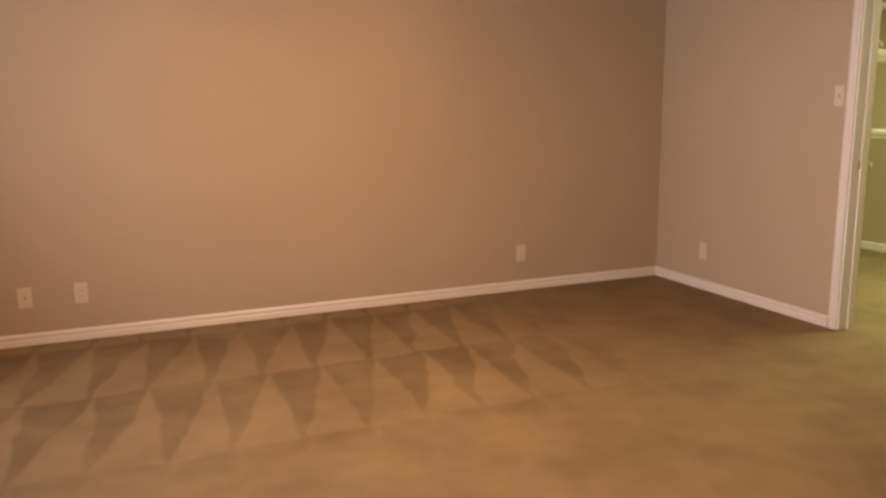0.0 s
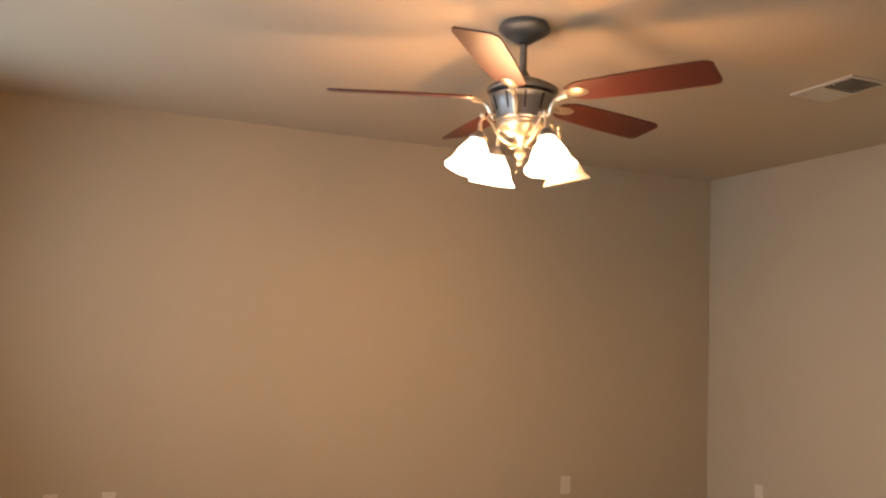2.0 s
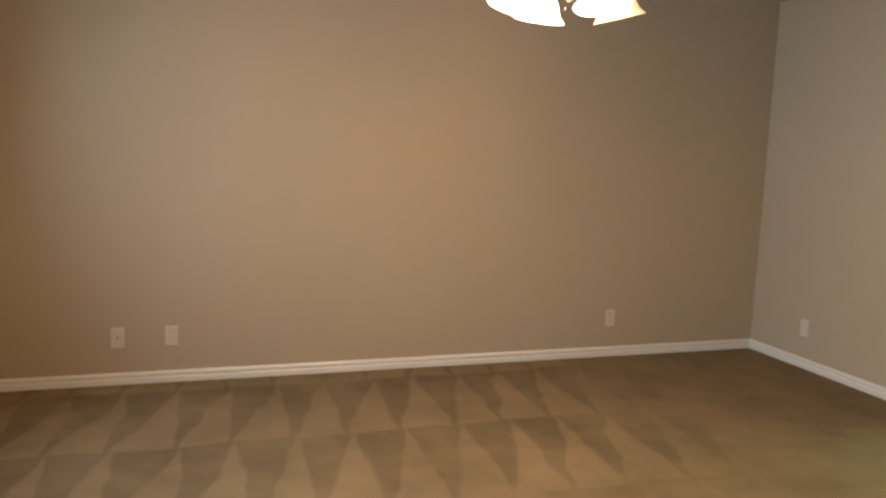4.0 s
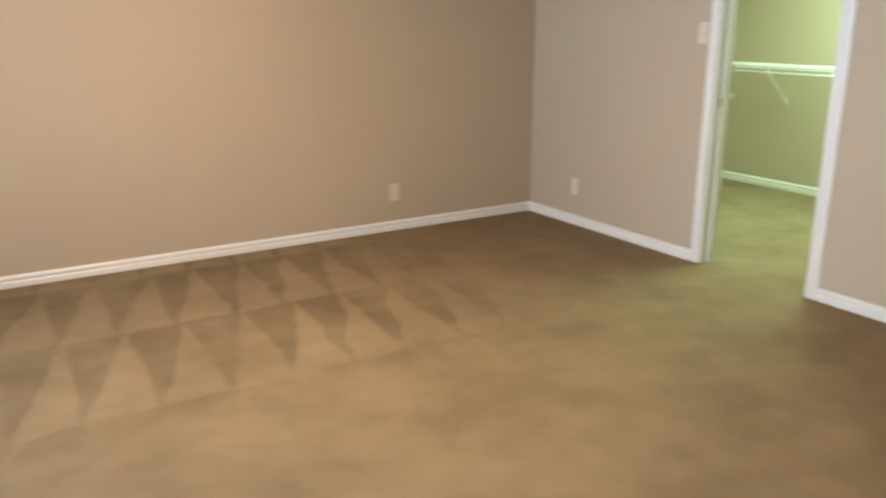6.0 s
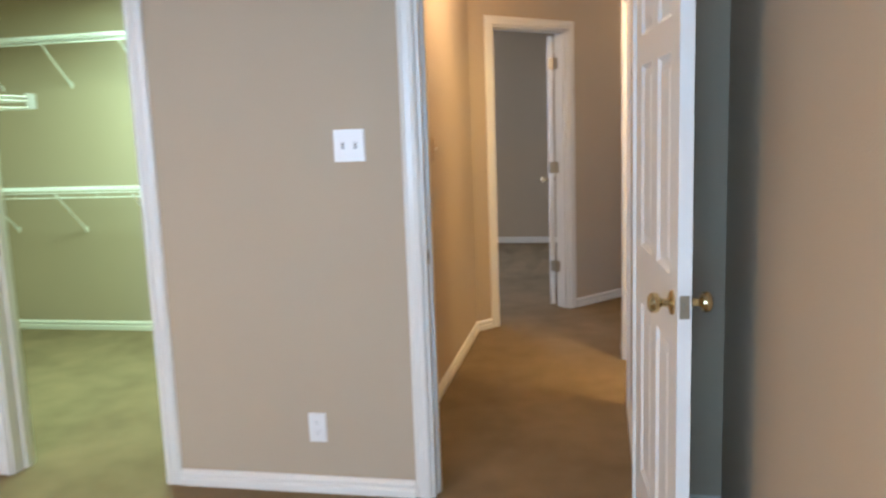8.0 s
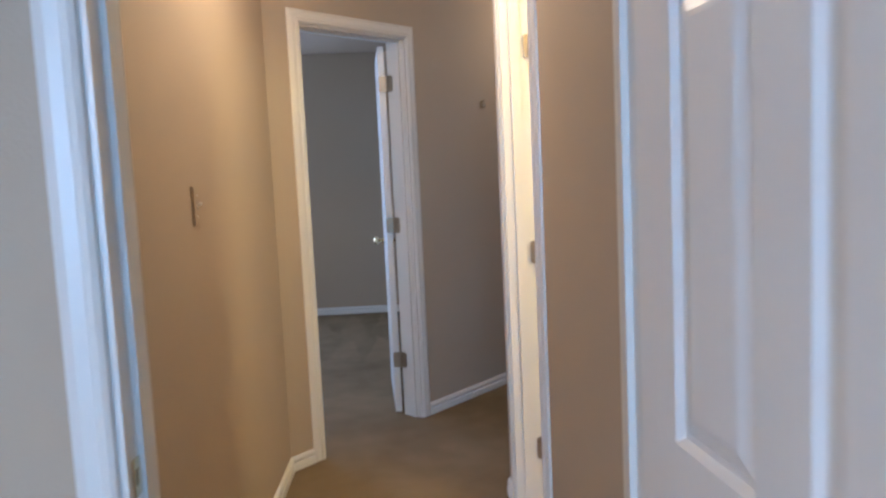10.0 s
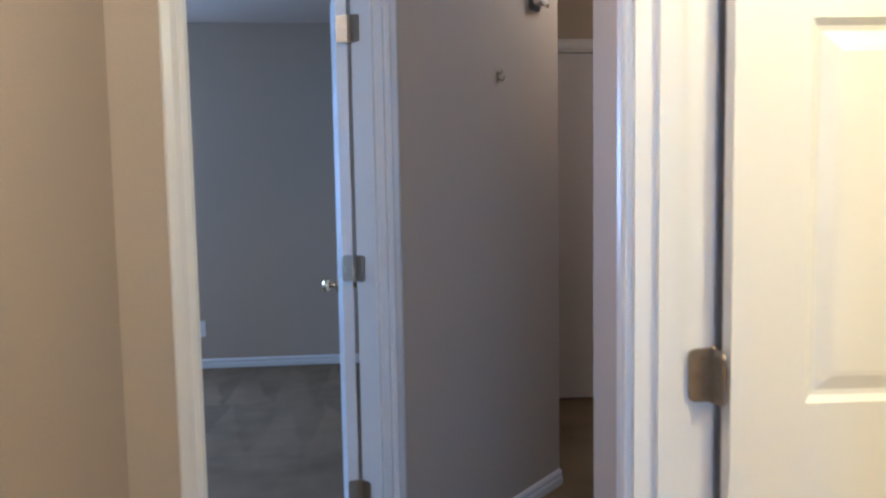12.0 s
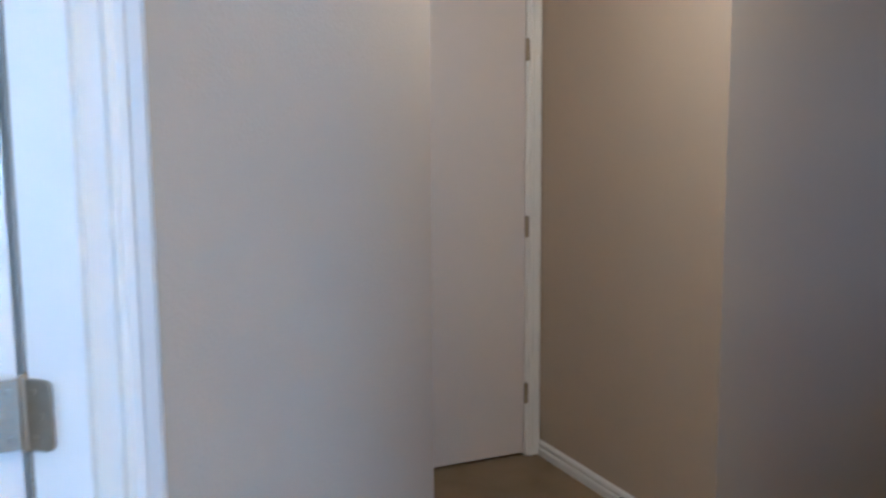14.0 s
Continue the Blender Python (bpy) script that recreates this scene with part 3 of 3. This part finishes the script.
toggle_switch(pose(-0.001, -3.205, 1.33, 0, 0, W_FACE), "white double toggle switch beside the bedroom doorway", 2)
toggle_switch(pose(1.19, A0[1] - 0.001, 1.27, 0, 0, N_FACE), "wall-coloured single toggle switch on the hall wall", 1, WALL)


# ---- ceiling fan ----
def ceiling_fan():
    fx, fy = FAN
    fan = tagged(holder("ceiling_fan", pose(fx, fy, H)), "pewter ceiling fan, five cherry blades, four frosted glass lamp shades", "ceiling fan")
    bm = bmesh.new()
    lathe(bm, [(0.016, -0.072), (0.028, -0.071), (0.038, -0.064), (0.046, -0.055), (0.060, -0.047), (0.066, -0.046), (0.078, -0.037), (0.090, -0.030), (0.097, -0.022), (0.097, -0.015), (0.091, -0.009), (0.088, 0.0), (0, 0.0)], 32)
    part("canopy", bm, PEWTER, fan, smooth=True)
    bm = bmesh.new()
    lathe(bm, [(0, -0.21), (0.0135, -0.21), (0.0135, -0.075), (0, -0.075)], 16)
    lathe(bm, [(0.0135, -0.205), (0.024, -0.205), (0.026, -0.195), (0.020, -0.182), (0.0135, -0.18)], 20)
    part("downrod", bm, PEWTER, fan, smooth=True)
    bm = bmesh.new()
    lathe(bm, [(0, -0.262), (0.130, -0.262), (0.134, -0.256), (0.133, -0.248), (0.118, -0.238), (0.090, -0.224), (0.058, -0.212), (0.034, -0.205), (0.022, -0.200), (0, -0.2)], 40)
    part("motor_cap", bm, PEWTER, fan, smooth=True)
    bm = bmesh.new()
    lathe(bm, [(0, -0.368), (0.088, -0.368), (0.094, -0.362), (0.096, -0.350), (0.099, -0.325), (0.106, -0.300), (0.117, -0.280), (0.122, -0.277), (0.120, -0.274), (0, -0.274)], 40)
    part("motor_housing", bm, PEWTER, fan, smooth=True)
    bm = bmesh.new()
    lathe(bm, [(0, -0.2735), (0.112, -0.2735), (0.112, -0.2625), (0, -0.2625)], 32)
    part("cooling_gap", bm, DARK, fan, "dark recessed ring under the motor cap")
    for k in range(10):
        bm = bmesh.new()
        box(bm, -0.003, 0.0015, -0.0035, 0.0035, -0.030, 0.030, pose(0, 0, 0, 0, 0, 15.5 + 18 + 36 * k) @ pose(0.1075, 0, -0.308, 0, 18, 0))
        part("vent_slot", bm, DARK, fan, "dark upright slot")
    bm = bmesh.new()
    lathe(bm, [(0, -0.425), (0.034, -0.425), (0.050, -0.418), (0.064, -0.408), (0.074, -0.398), (0.082, -0.392), (0.084, -0.384), (0.080, -0.378), (0.083, -0.372), (0.080, -0.3685), (0, -0.3685)], 36)
    part("switch_housing", bm, GOLD, fan, "antique gold ring and bowl", smooth=True)
    bm = bmesh.new()
    lathe(bm, [(0, -0.552), (0.007, -0.549), (0.011, -0.540), (0.008, -0.530), (0.013, -0.520), (0.020, -0.508), (0.016, -0.492), (0.010, -0.480), (0.014, -0.465), (0.024, -0.450), (0.030, -0.436), (0.030, -0.425), (0, -0.425)], 24)
    part("finial", bm, GOLD, fan, "turned antique gold finial", pose(0, 0, 0.018), smooth=True)
    # blades
    for k in range(5):
        az = 15.5 + 72 * k
        m = pose(0, 0, -0.281, 0, 0, az)
        bm = bmesh.new()
        n = 40
        out, low = [], []
        outline = []
        L0, L1 = 0.185, 0.715
        for i in range(n + 1):
            u = i / n
            x = L0 + (L1 - L0) * u
            wdt = 0.059 + 0.017 * math.sin(min(1, u * 1.3) * math.pi / 2)
            endr = 1.0
            if u > 0.9:
                v = (u - 0.9) / 0.1
                x = L0 + (L1 - L0) * (0.93 + 0.07 * math.sin(v * math.pi / 2))
                endr = 0.68 + 0.32 * math.cos(v * math.pi / 2)
            if u < 0.12:
                endr = 0.55 + 0.45 * math.sin(u / 0.12 * math.pi / 2)
            outline.append((x, wdt * endr))
        pts = [(x, w) for x, w in outline] + [(x, -w) for x, w in reversed(outline)]
        tilt = pose(0, 0, 0, -13, 0, 0)
        lo = [bm.verts.new(tilt @ Vector((x, w, -0.003))) for x, w in pts]
        hi = [bm.verts.new(tilt @ Vector((x, w, 0.003))) for x, w in pts]
        bm.faces.new(lo[::-1])
        bm.faces.new(hi)
        for i in range(len(pts)):
            j = (i + 1) % len(pts)
            bm.faces.new((lo[i], lo[j], hi[j], hi[i]))
        blade = part("blade", bm, CHERRY, fan, "cherry-stained fan blade", m)
        bm = bmesh.new()
        # the cast iron: a curved arm from the motor to a leaf-shaped plate under the blade
        tube(bm, [(0.100, 0, -0.084), (0.112, 0, -0.068), (0.124, 0, -0.040), (0.138, 0, -0.020), (0.160, 0, -0.014), (0.185, 0, -0.009)], [0.006, 0.009, 0.010, 0.009, 0.010, 0.012], 8)
        ell = [(0.215 + 0.052 * math.cos(t), 0.030 * math.sin(t)) for t in [2 * math.pi * i / 18 for i in range(18)]]
        mid = tilt @ Vector((0.215, 0, -0.012))
        c = bm.verts.new(mid)
        ring = [bm.verts.new(tilt @ Vector((x, y, -0.0045))) for x, y in ell]
        ring2 = [bm.verts.new(tilt @ Vector((0.215 + (x - 0.215) * 0.7, y * 0.7, -0.0095))) for x, y in ell]
        for i in range(18):
            j = (i + 1) % 18
            bm.faces.new((ring[i], ring[j], ring2[j], ring2[i]))
            bm.faces.new((ring2[i], ring2[j], c))
        bm.faces.new(ring[::-1])
        part("blade_iron", bm, GOLD, blade, "cast antique gold blade bracket", smooth=True)
    # arms and shades
    for k, az in enumerate((94, 184, 274, 4)):
        m = pose(0, 0, 0.02, 0, 0, az)
        bm = bmesh.new()
        path = [(0.018, -0.470), (0.045, -0.478), (0.075, -0.468), (0.100, -0.445), (0.122, -0.412), (0.142, -0.395), (0.162, -0.399), (0.171, -0.418), (0.171, -0.448)]
        tube(bm, [(x, 0, z) for x, z in path], [0.008, 0.0075, 0.007, 0.0065, 0.006, 0.006, 0.006, 0.0065, 0.008], 8)
        tube(bm, [(0.142, 0, -0.395), (0.135, 0, -0.381), (0.124, 0, -0.378), (0.119, 0, -0.388)], [0.005, 0.0045, 0.004, 0.0035], 8)
        lathe(bm, [(0, -0.011), (0.008, -0.008), (0.011, 0), (0.008, 0.008), (0, 0.011)], 12, pose(0.163, 0, -0.388))
        part("lamp_arm", bm, GOLD, fan, "scrolled antique gold lamp arm", m, smooth=True)
        tilt = m @ pose(0.170, 0, -0.452, 0, -15, 0) @ Matrix.Scale(0.96, 4)
        bm = bmesh.new()
        lathe(bm, [(0, -0.034), (0.033, -0.034), (0.036, -0.028), (0.034, -0.018), (0.024, -0.008), (0.016, 0.002), (0, 0.004)], 24)
        cup = part("lamp_socket", bm, PEWTER, fan, "dark pewter lamp socket", tilt, smooth=True)
        bm = bmesh.new()
        prof = [(0.030, -0.030), (0.034, -0.042), (0.047, -0.060), (0.060, -0.082), (0.068, -0.104), (0.075, -0.124), (0.088, -0.142), (0.096, -0.150)]
        lathe(bm, prof + [(r - 0.003, z + 0.001) for r, z in reversed(prof)], 32)
        mat = SHADE if k != 3 else DIM
        part("shade", bm, mat, fan, "bell shade of frosted glass, lit" if k != 3 else "bell shade of frosted glass, dimmer than the others", tilt, smooth=True)
        bm = bmesh.new()
        lathe(bm, [(0, -0.118), (0.012, -0.115), (0.024, -0.104), (0.029, -0.090), (0.024, -0.072), (0.014, -0.056), (0.013, -0.036), (0, -0.036)], 16)
        part("bulb", bm, BULB if k != 3 else DIM, fan, "round light bulb", tilt, smooth=True)
        if k != 3:
            p = fan.matrix_basis @ tilt @ Vector((0, 0, -0.136))
            point_lamp("fan_bulb", p, 0.035, FAN_WATTS, WARM)
    # pull chains
    for a, ln in ((250, 0.10), (80, 0.12)):
        bm = bmesh.new()
        x, y = 0.04 * math.cos(radians(a)), 0.04 * math.sin(radians(a))
        n = 18
        for i in range(n):
            lathe(bm, [(0, -0.0015), (0.0014, 0), (0, 0.0015)], 6, pose(x, y, -0.422 - i * ln / n))
        lathe(bm, [(0, -0.012), (0.004, -0.009), (0.003, 0.0), (0, 0.002)], 10, pose(x, y, -0.424 - ln))
        part("pull_chain", bm, GOLD, fan, "short beaded pull chain")
    return fan


ceiling_fan()


# ---- ceiling register ----
def vent():
    ob = tagged(holder("ceiling_vent", pose(-1.08, -2.13, H - 0.001)), "white metal ceiling air register with slanted louvres", "air vent")
    a, b, f = 0.115, 0.17, 0.022
    bm = bmesh.new()
    for x0, x1, y0, y1 in ((-a, a, -b, -b + f), (-a, a, b - f, b), (-a, -a + f, -b + f, b - f), (a - f, a, -b + f, b - f)):
        box(bm, x0, x1, y0, y1, -0.007, 0)
    part("frame", bm, PLATE, ob)
    # flat sheet whose grey stands for the shade up the duct
    bm = bmesh.new()
    box(bm, -a + f, a - f, -b + f, b - f, -0.0015, 0)
    part("duct_opening", bm, GREY, ob, "flat grey sheet for the shaded duct opening")
    n = 11
    for i in range(n):
        y = -b + f + (i + 0.5) * (2 * b - 2 * f) / n
        sg = 1 if i < n / 2 else -1
        bm = bmesh.new()
        box(bm, -a + f, a - f, -0.011, 0.011, -0.0006, 0.0006, pose(0, y, -0.008, 38 * sg, 0, 0))
        part("louvre", bm, PLATE, ob)


vent()


# ---- closet shelves ----
def wire_shelf(m, length, depth, label, braces, cap=False):
    """A vinyl-coated wire shelf; x along it, y out from the wall, its top at z 0."""
    ob = tagged(holder("wire_shelf", m), label, "shelf", group="closet shelves")
    bm = bmesh.new()
    for y in (0.006, depth * 0.5, depth):
        tube(bm, [(0, y, -0.003), (length, y, -0.003)], 0.003, 6)
    part("deck_rod", bm, WIRE, ob)
    bm = bmesh.new()
    tube(bm, [(0, depth + 0.003, -0.020), (length, depth + 0.003, -0.020)], 0.0035, 6)
    tube(bm, [(0, depth + 0.006, -0.052), (length, depth + 0.006, -0.052)], 0.0045, 6)
    part("front_rail", bm, WIRE, ob)
    bm = bmesh.new()
    n = int(length / 0.026)
    for i in range(n):
        x = 0.01 + i * 0.026
        tube(bm, [(x, 0.0, 0.001), (x, depth, 0.001), (x, depth + 0.003, -0.020)], 0.0019, 4)
    tagged(part("wire_mesh", bm, WIRE, ob), kind="stuff")
    for i in range(int(length / 0.31)):
        bm = bmesh.new()
        tube(bm, [(0.16 + i * 0.31, depth + 0.003, -0.018), (0.16 + i * 0.31, depth + 0.006, -0.053)], 0.0024, 6)
        part("rod_hanger", bm, WIRE, ob)
    for x in braces:
        bm = bmesh.new()
        tube(bm, [(x, depth - 0.004, -0.036), (x, 0.012, -0.30)], 0.0055, 8)
        box(bm, x - 0.008, x + 0.008, 0, 0.004, -0.325, -0.285)
        part("brace", bm, WIRE, ob, "slanting white support brace")
    if cap:
        bm = bmesh.new()
        box(bm, -0.008, 0.006, depth - 0.04, depth + 0.014, -0.055, 0.010, bevel=0.003)
        part("end_cap", bm, WIRE, ob, "white plastic end bracket")
    return ob


wire_shelf(pose(2.33, -3.12, 2.06, 0, 0, 90), 3.5, 0.30, "white wire shelf high on the closet's back wall", (0.9, 1.5, 2.08, 2.65, 3.2))
wire_shelf(pose(2.33, -3.12, 1.045, 0, 0, 90), 3.5, 0.30, "white wire shelf at waist height on the closet's back wall", (0.9, 1.5, 2.08, 2.65, 3.2))
wire_shelf(pose(T, 0.39, 1.58, 0, 0, -90), 2.0, 0.30, "white wire shelf on the closet wall beside its doorway", (0.4, 1.2), cap=False)
bm = bmesh.new()
box(bm, -0.008, 0.008, 0.26, 0.315, -0.055, 0.012, bevel=0.003)
for z in (-0.002, -0.020, -0.050):
    tube(bm, [(0, 0.0, z), (0, 0.262, z)], 0.0035, 6)
tagged(part("shelf_bracket", bm, WIRE, None, "", pose(T, -1.62, 1.58, 0, 0, -90)), "white plastic end bracket of the wire shelf by the closet doorway", "shelf bracket")


# ---- small things of the hall ----
def hook():
    p = diag(1.57, -0.001)
    ob = tagged(holder("wall_hook", pose(p[0], p[1], 1.70, 0, 0, 139) @ pose(0, 0, 0, 0, 0, 0)), "small tarnished metal coat hook on the slanting hall wall", "hook")
    bm = bmesh.new()
    box(bm, -0.007, 0.007, 0, 0.003, -0.022, 0.022, bevel=0.001)
    part("back_plate", bm, STEEL, ob)
    bm = bmesh.new()
    tube(bm, [(0, 0.003, -0.004), (0, 0.016, -0.014), (0, 0.026, -0.010), (0, 0.030, 0.002)], [0.003, 0.003, 0.003, 0.004], 8)
    tube(bm, [(0, 0.003, 0.012), (0, 0.014, 0.016), (0, 0.020, 0.024)], [0.003, 0.003, 0.0038], 8)
    part("prongs", bm, STEEL, ob)


hook()


def chime():
    p = diag(1.84, -0.001)
    ob = tagged(holder("wall_chime", pose(p[0], p[1], 2.06, 0, 0, 139)), "small beige box with brass knob, high on the hall wall", "wall box")
    # wider dark plate, draws the shaded edge left of the cover
    bm = bmesh.new()
    box(bm, -0.040, 0.040, 0, 0.012, -0.075, 0.075, bevel=0.004)
    part("back_plate", bm, PEWTER, ob, "dark plate drawing the shade beside the box")
    bm = bmesh.new()
    box(bm, -0.030, 0.030, 0.012, 0.050, -0.058, 0.072, bevel=0.005)
    part("cover", bm, PLATE, ob, "beige plastic cover")
    bm = bmesh.new()
    lathe(bm, [(0.003, 0), (0.003, 0.016), (0.008, 0.020), (0.009, 0.026), (0.005, 0.031), (0, 0.032)], 12, pose(-0.028, 0.030, -0.052, 90, 0, 180) @ pose(0, 0, 0, 0, 90, 0))
    part("knob", bm, BRASS, ob, "small brass knob")


chime()


def door_bumper():
    ob = tagged(holder("door_stop", pose(4.60, PS + 0.012, 0.035, -90, 0, 0)), "small dark spring door stop on the foyer baseboard", "door stop")
    bm = bmesh.new()
    lathe(bm, [(0, 0), (0.011, 0), (0.011, 0.003), (0.005, 0.004), (0.005, 0.018), (0, 0.018)], 12)
    part("base", bm, PEWTER, ob)
    bm = bmesh.new()
    lathe(bm, [(0, 0.018), (0.006, 0.018), (0.007, 0.022), (0.006, 0.028), (0, 0.029)], 12)
    part("tip", bm, DARK, ob, "dark rubber tip")


door_bumper()


# lamps that light the hall (added, unseen), the foyer, the bathroom and the closet
def dome_light(x, y, label, mat):
    ob = tagged(holder("ceiling_light", pose(x, y, H - 0.001)), label, "ceiling light")
    bm = bmesh.new()
    lathe(bm, [(0, -0.02), (0.125, -0.02), (0.13, -0.012), (0.13, 0), (0, 0)], 28)
    part("base", bm, BRASS, ob, "brass base ring", smooth=True)
    bm = bmesh.new()
    lathe(bm, [(0, -0.085), (0.05, -0.080), (0.09, -0.062), (0.112, -0.038), (0.118, -0.0205), (0, -0.0205)], 28)
    part("diffuser", bm, mat, ob, "white glass dome", smooth=True)


dome_light(1.4, -3.72, "lit glass dome added out of view on the hall ceiling", SHADE)
dome_light(3.80, -5.0, "lit glass dome light on the foyer ceiling", SHADE)
dome_light(0.72, -5.05, "lit glass dome light on the bathroom ceiling", SHADE)


# windows
def window(name, m, w, h, label):
    ob = tagged(holder(name, m), label, "window", kind="structure")
    bm = bmesh.new()
    f = 0.045
    for x0, x1, z0, z1 in ((0.001, w - 0.001, 0.001, f), (0.001, w - 0.001, h - f, h - 0.001), (0.001, f, f, h - f), (w - f, w - 0.001, f, h - f), (f, w - f, h / 2 - 0.02, h / 2 + 0.02)):
        box(bm, x0, x1, 0.03, 0.08, z0, z1)
    part("window_frame", bm, TRIM, ob)
    for z0, z1 in ((f, h / 2 - 0.02), (h / 2 + 0.02, h - f)):
        bm = bmesh.new()
        box(bm, f, w - f, 0.052, 0.056, z0, z1)
        g = part("pane", bm, GLASS, ob)
        g.visible_shadow = False
    bm = bmesh.new()
    box(bm, -0.04, w + 0.04, -0.05, 0.03, -0.022, 0.0, bevel=0.004)
    part("window_sill", bm, TRIM, ob)


# the northern window is made up, it only holds the fill lamp
window("added_window_north", pose(WX, T - 0.62 - 1.4, 0.85, 0, 0, 90), 1.4, 1.3, "unseen white framed sash window of the bedroom")
window("window_3", pose(WX, T - 4.37, 0.85, 0, 0, 90), 1.7, 1.3, "unseen white framed sash window of the bedroom")
# unseen foyer window, made up to house the fill lamp
window("added_window_foyer", pose(HX + 1.58, -6.9, 0.85, 0, 0, 180), 1.2, 1.2, "white framed sash window added unseen for the foyer fill")
# unseen east window, added as the opening for that fill
window("added_window_east", pose(6.45, -0.1, 0.85, 0, 0, -90), 1.5, 1.2, "unseen white framed sash window of the second bedroom")
window("window_2", pose(6.45 + T - 2.75, 0.4, 0.85, 0, 0, 0), 1.5, 1.2, "unseen white framed sash window of the second bedroom")
bm = bmesh.new()
for v in ((-300, -300), (300, -300), (300, 300), (-300, 300)):
    bm.verts.new((*v, -0.3))
bm.faces.new(bm.verts)
tagged(part("ground", bm, GRASS), "plain grassy ground outside the house", "ground", kind="structure")


walk(cam, [(t, look(eye, at, roll)) for t, eye, at, roll in PATH], WB)
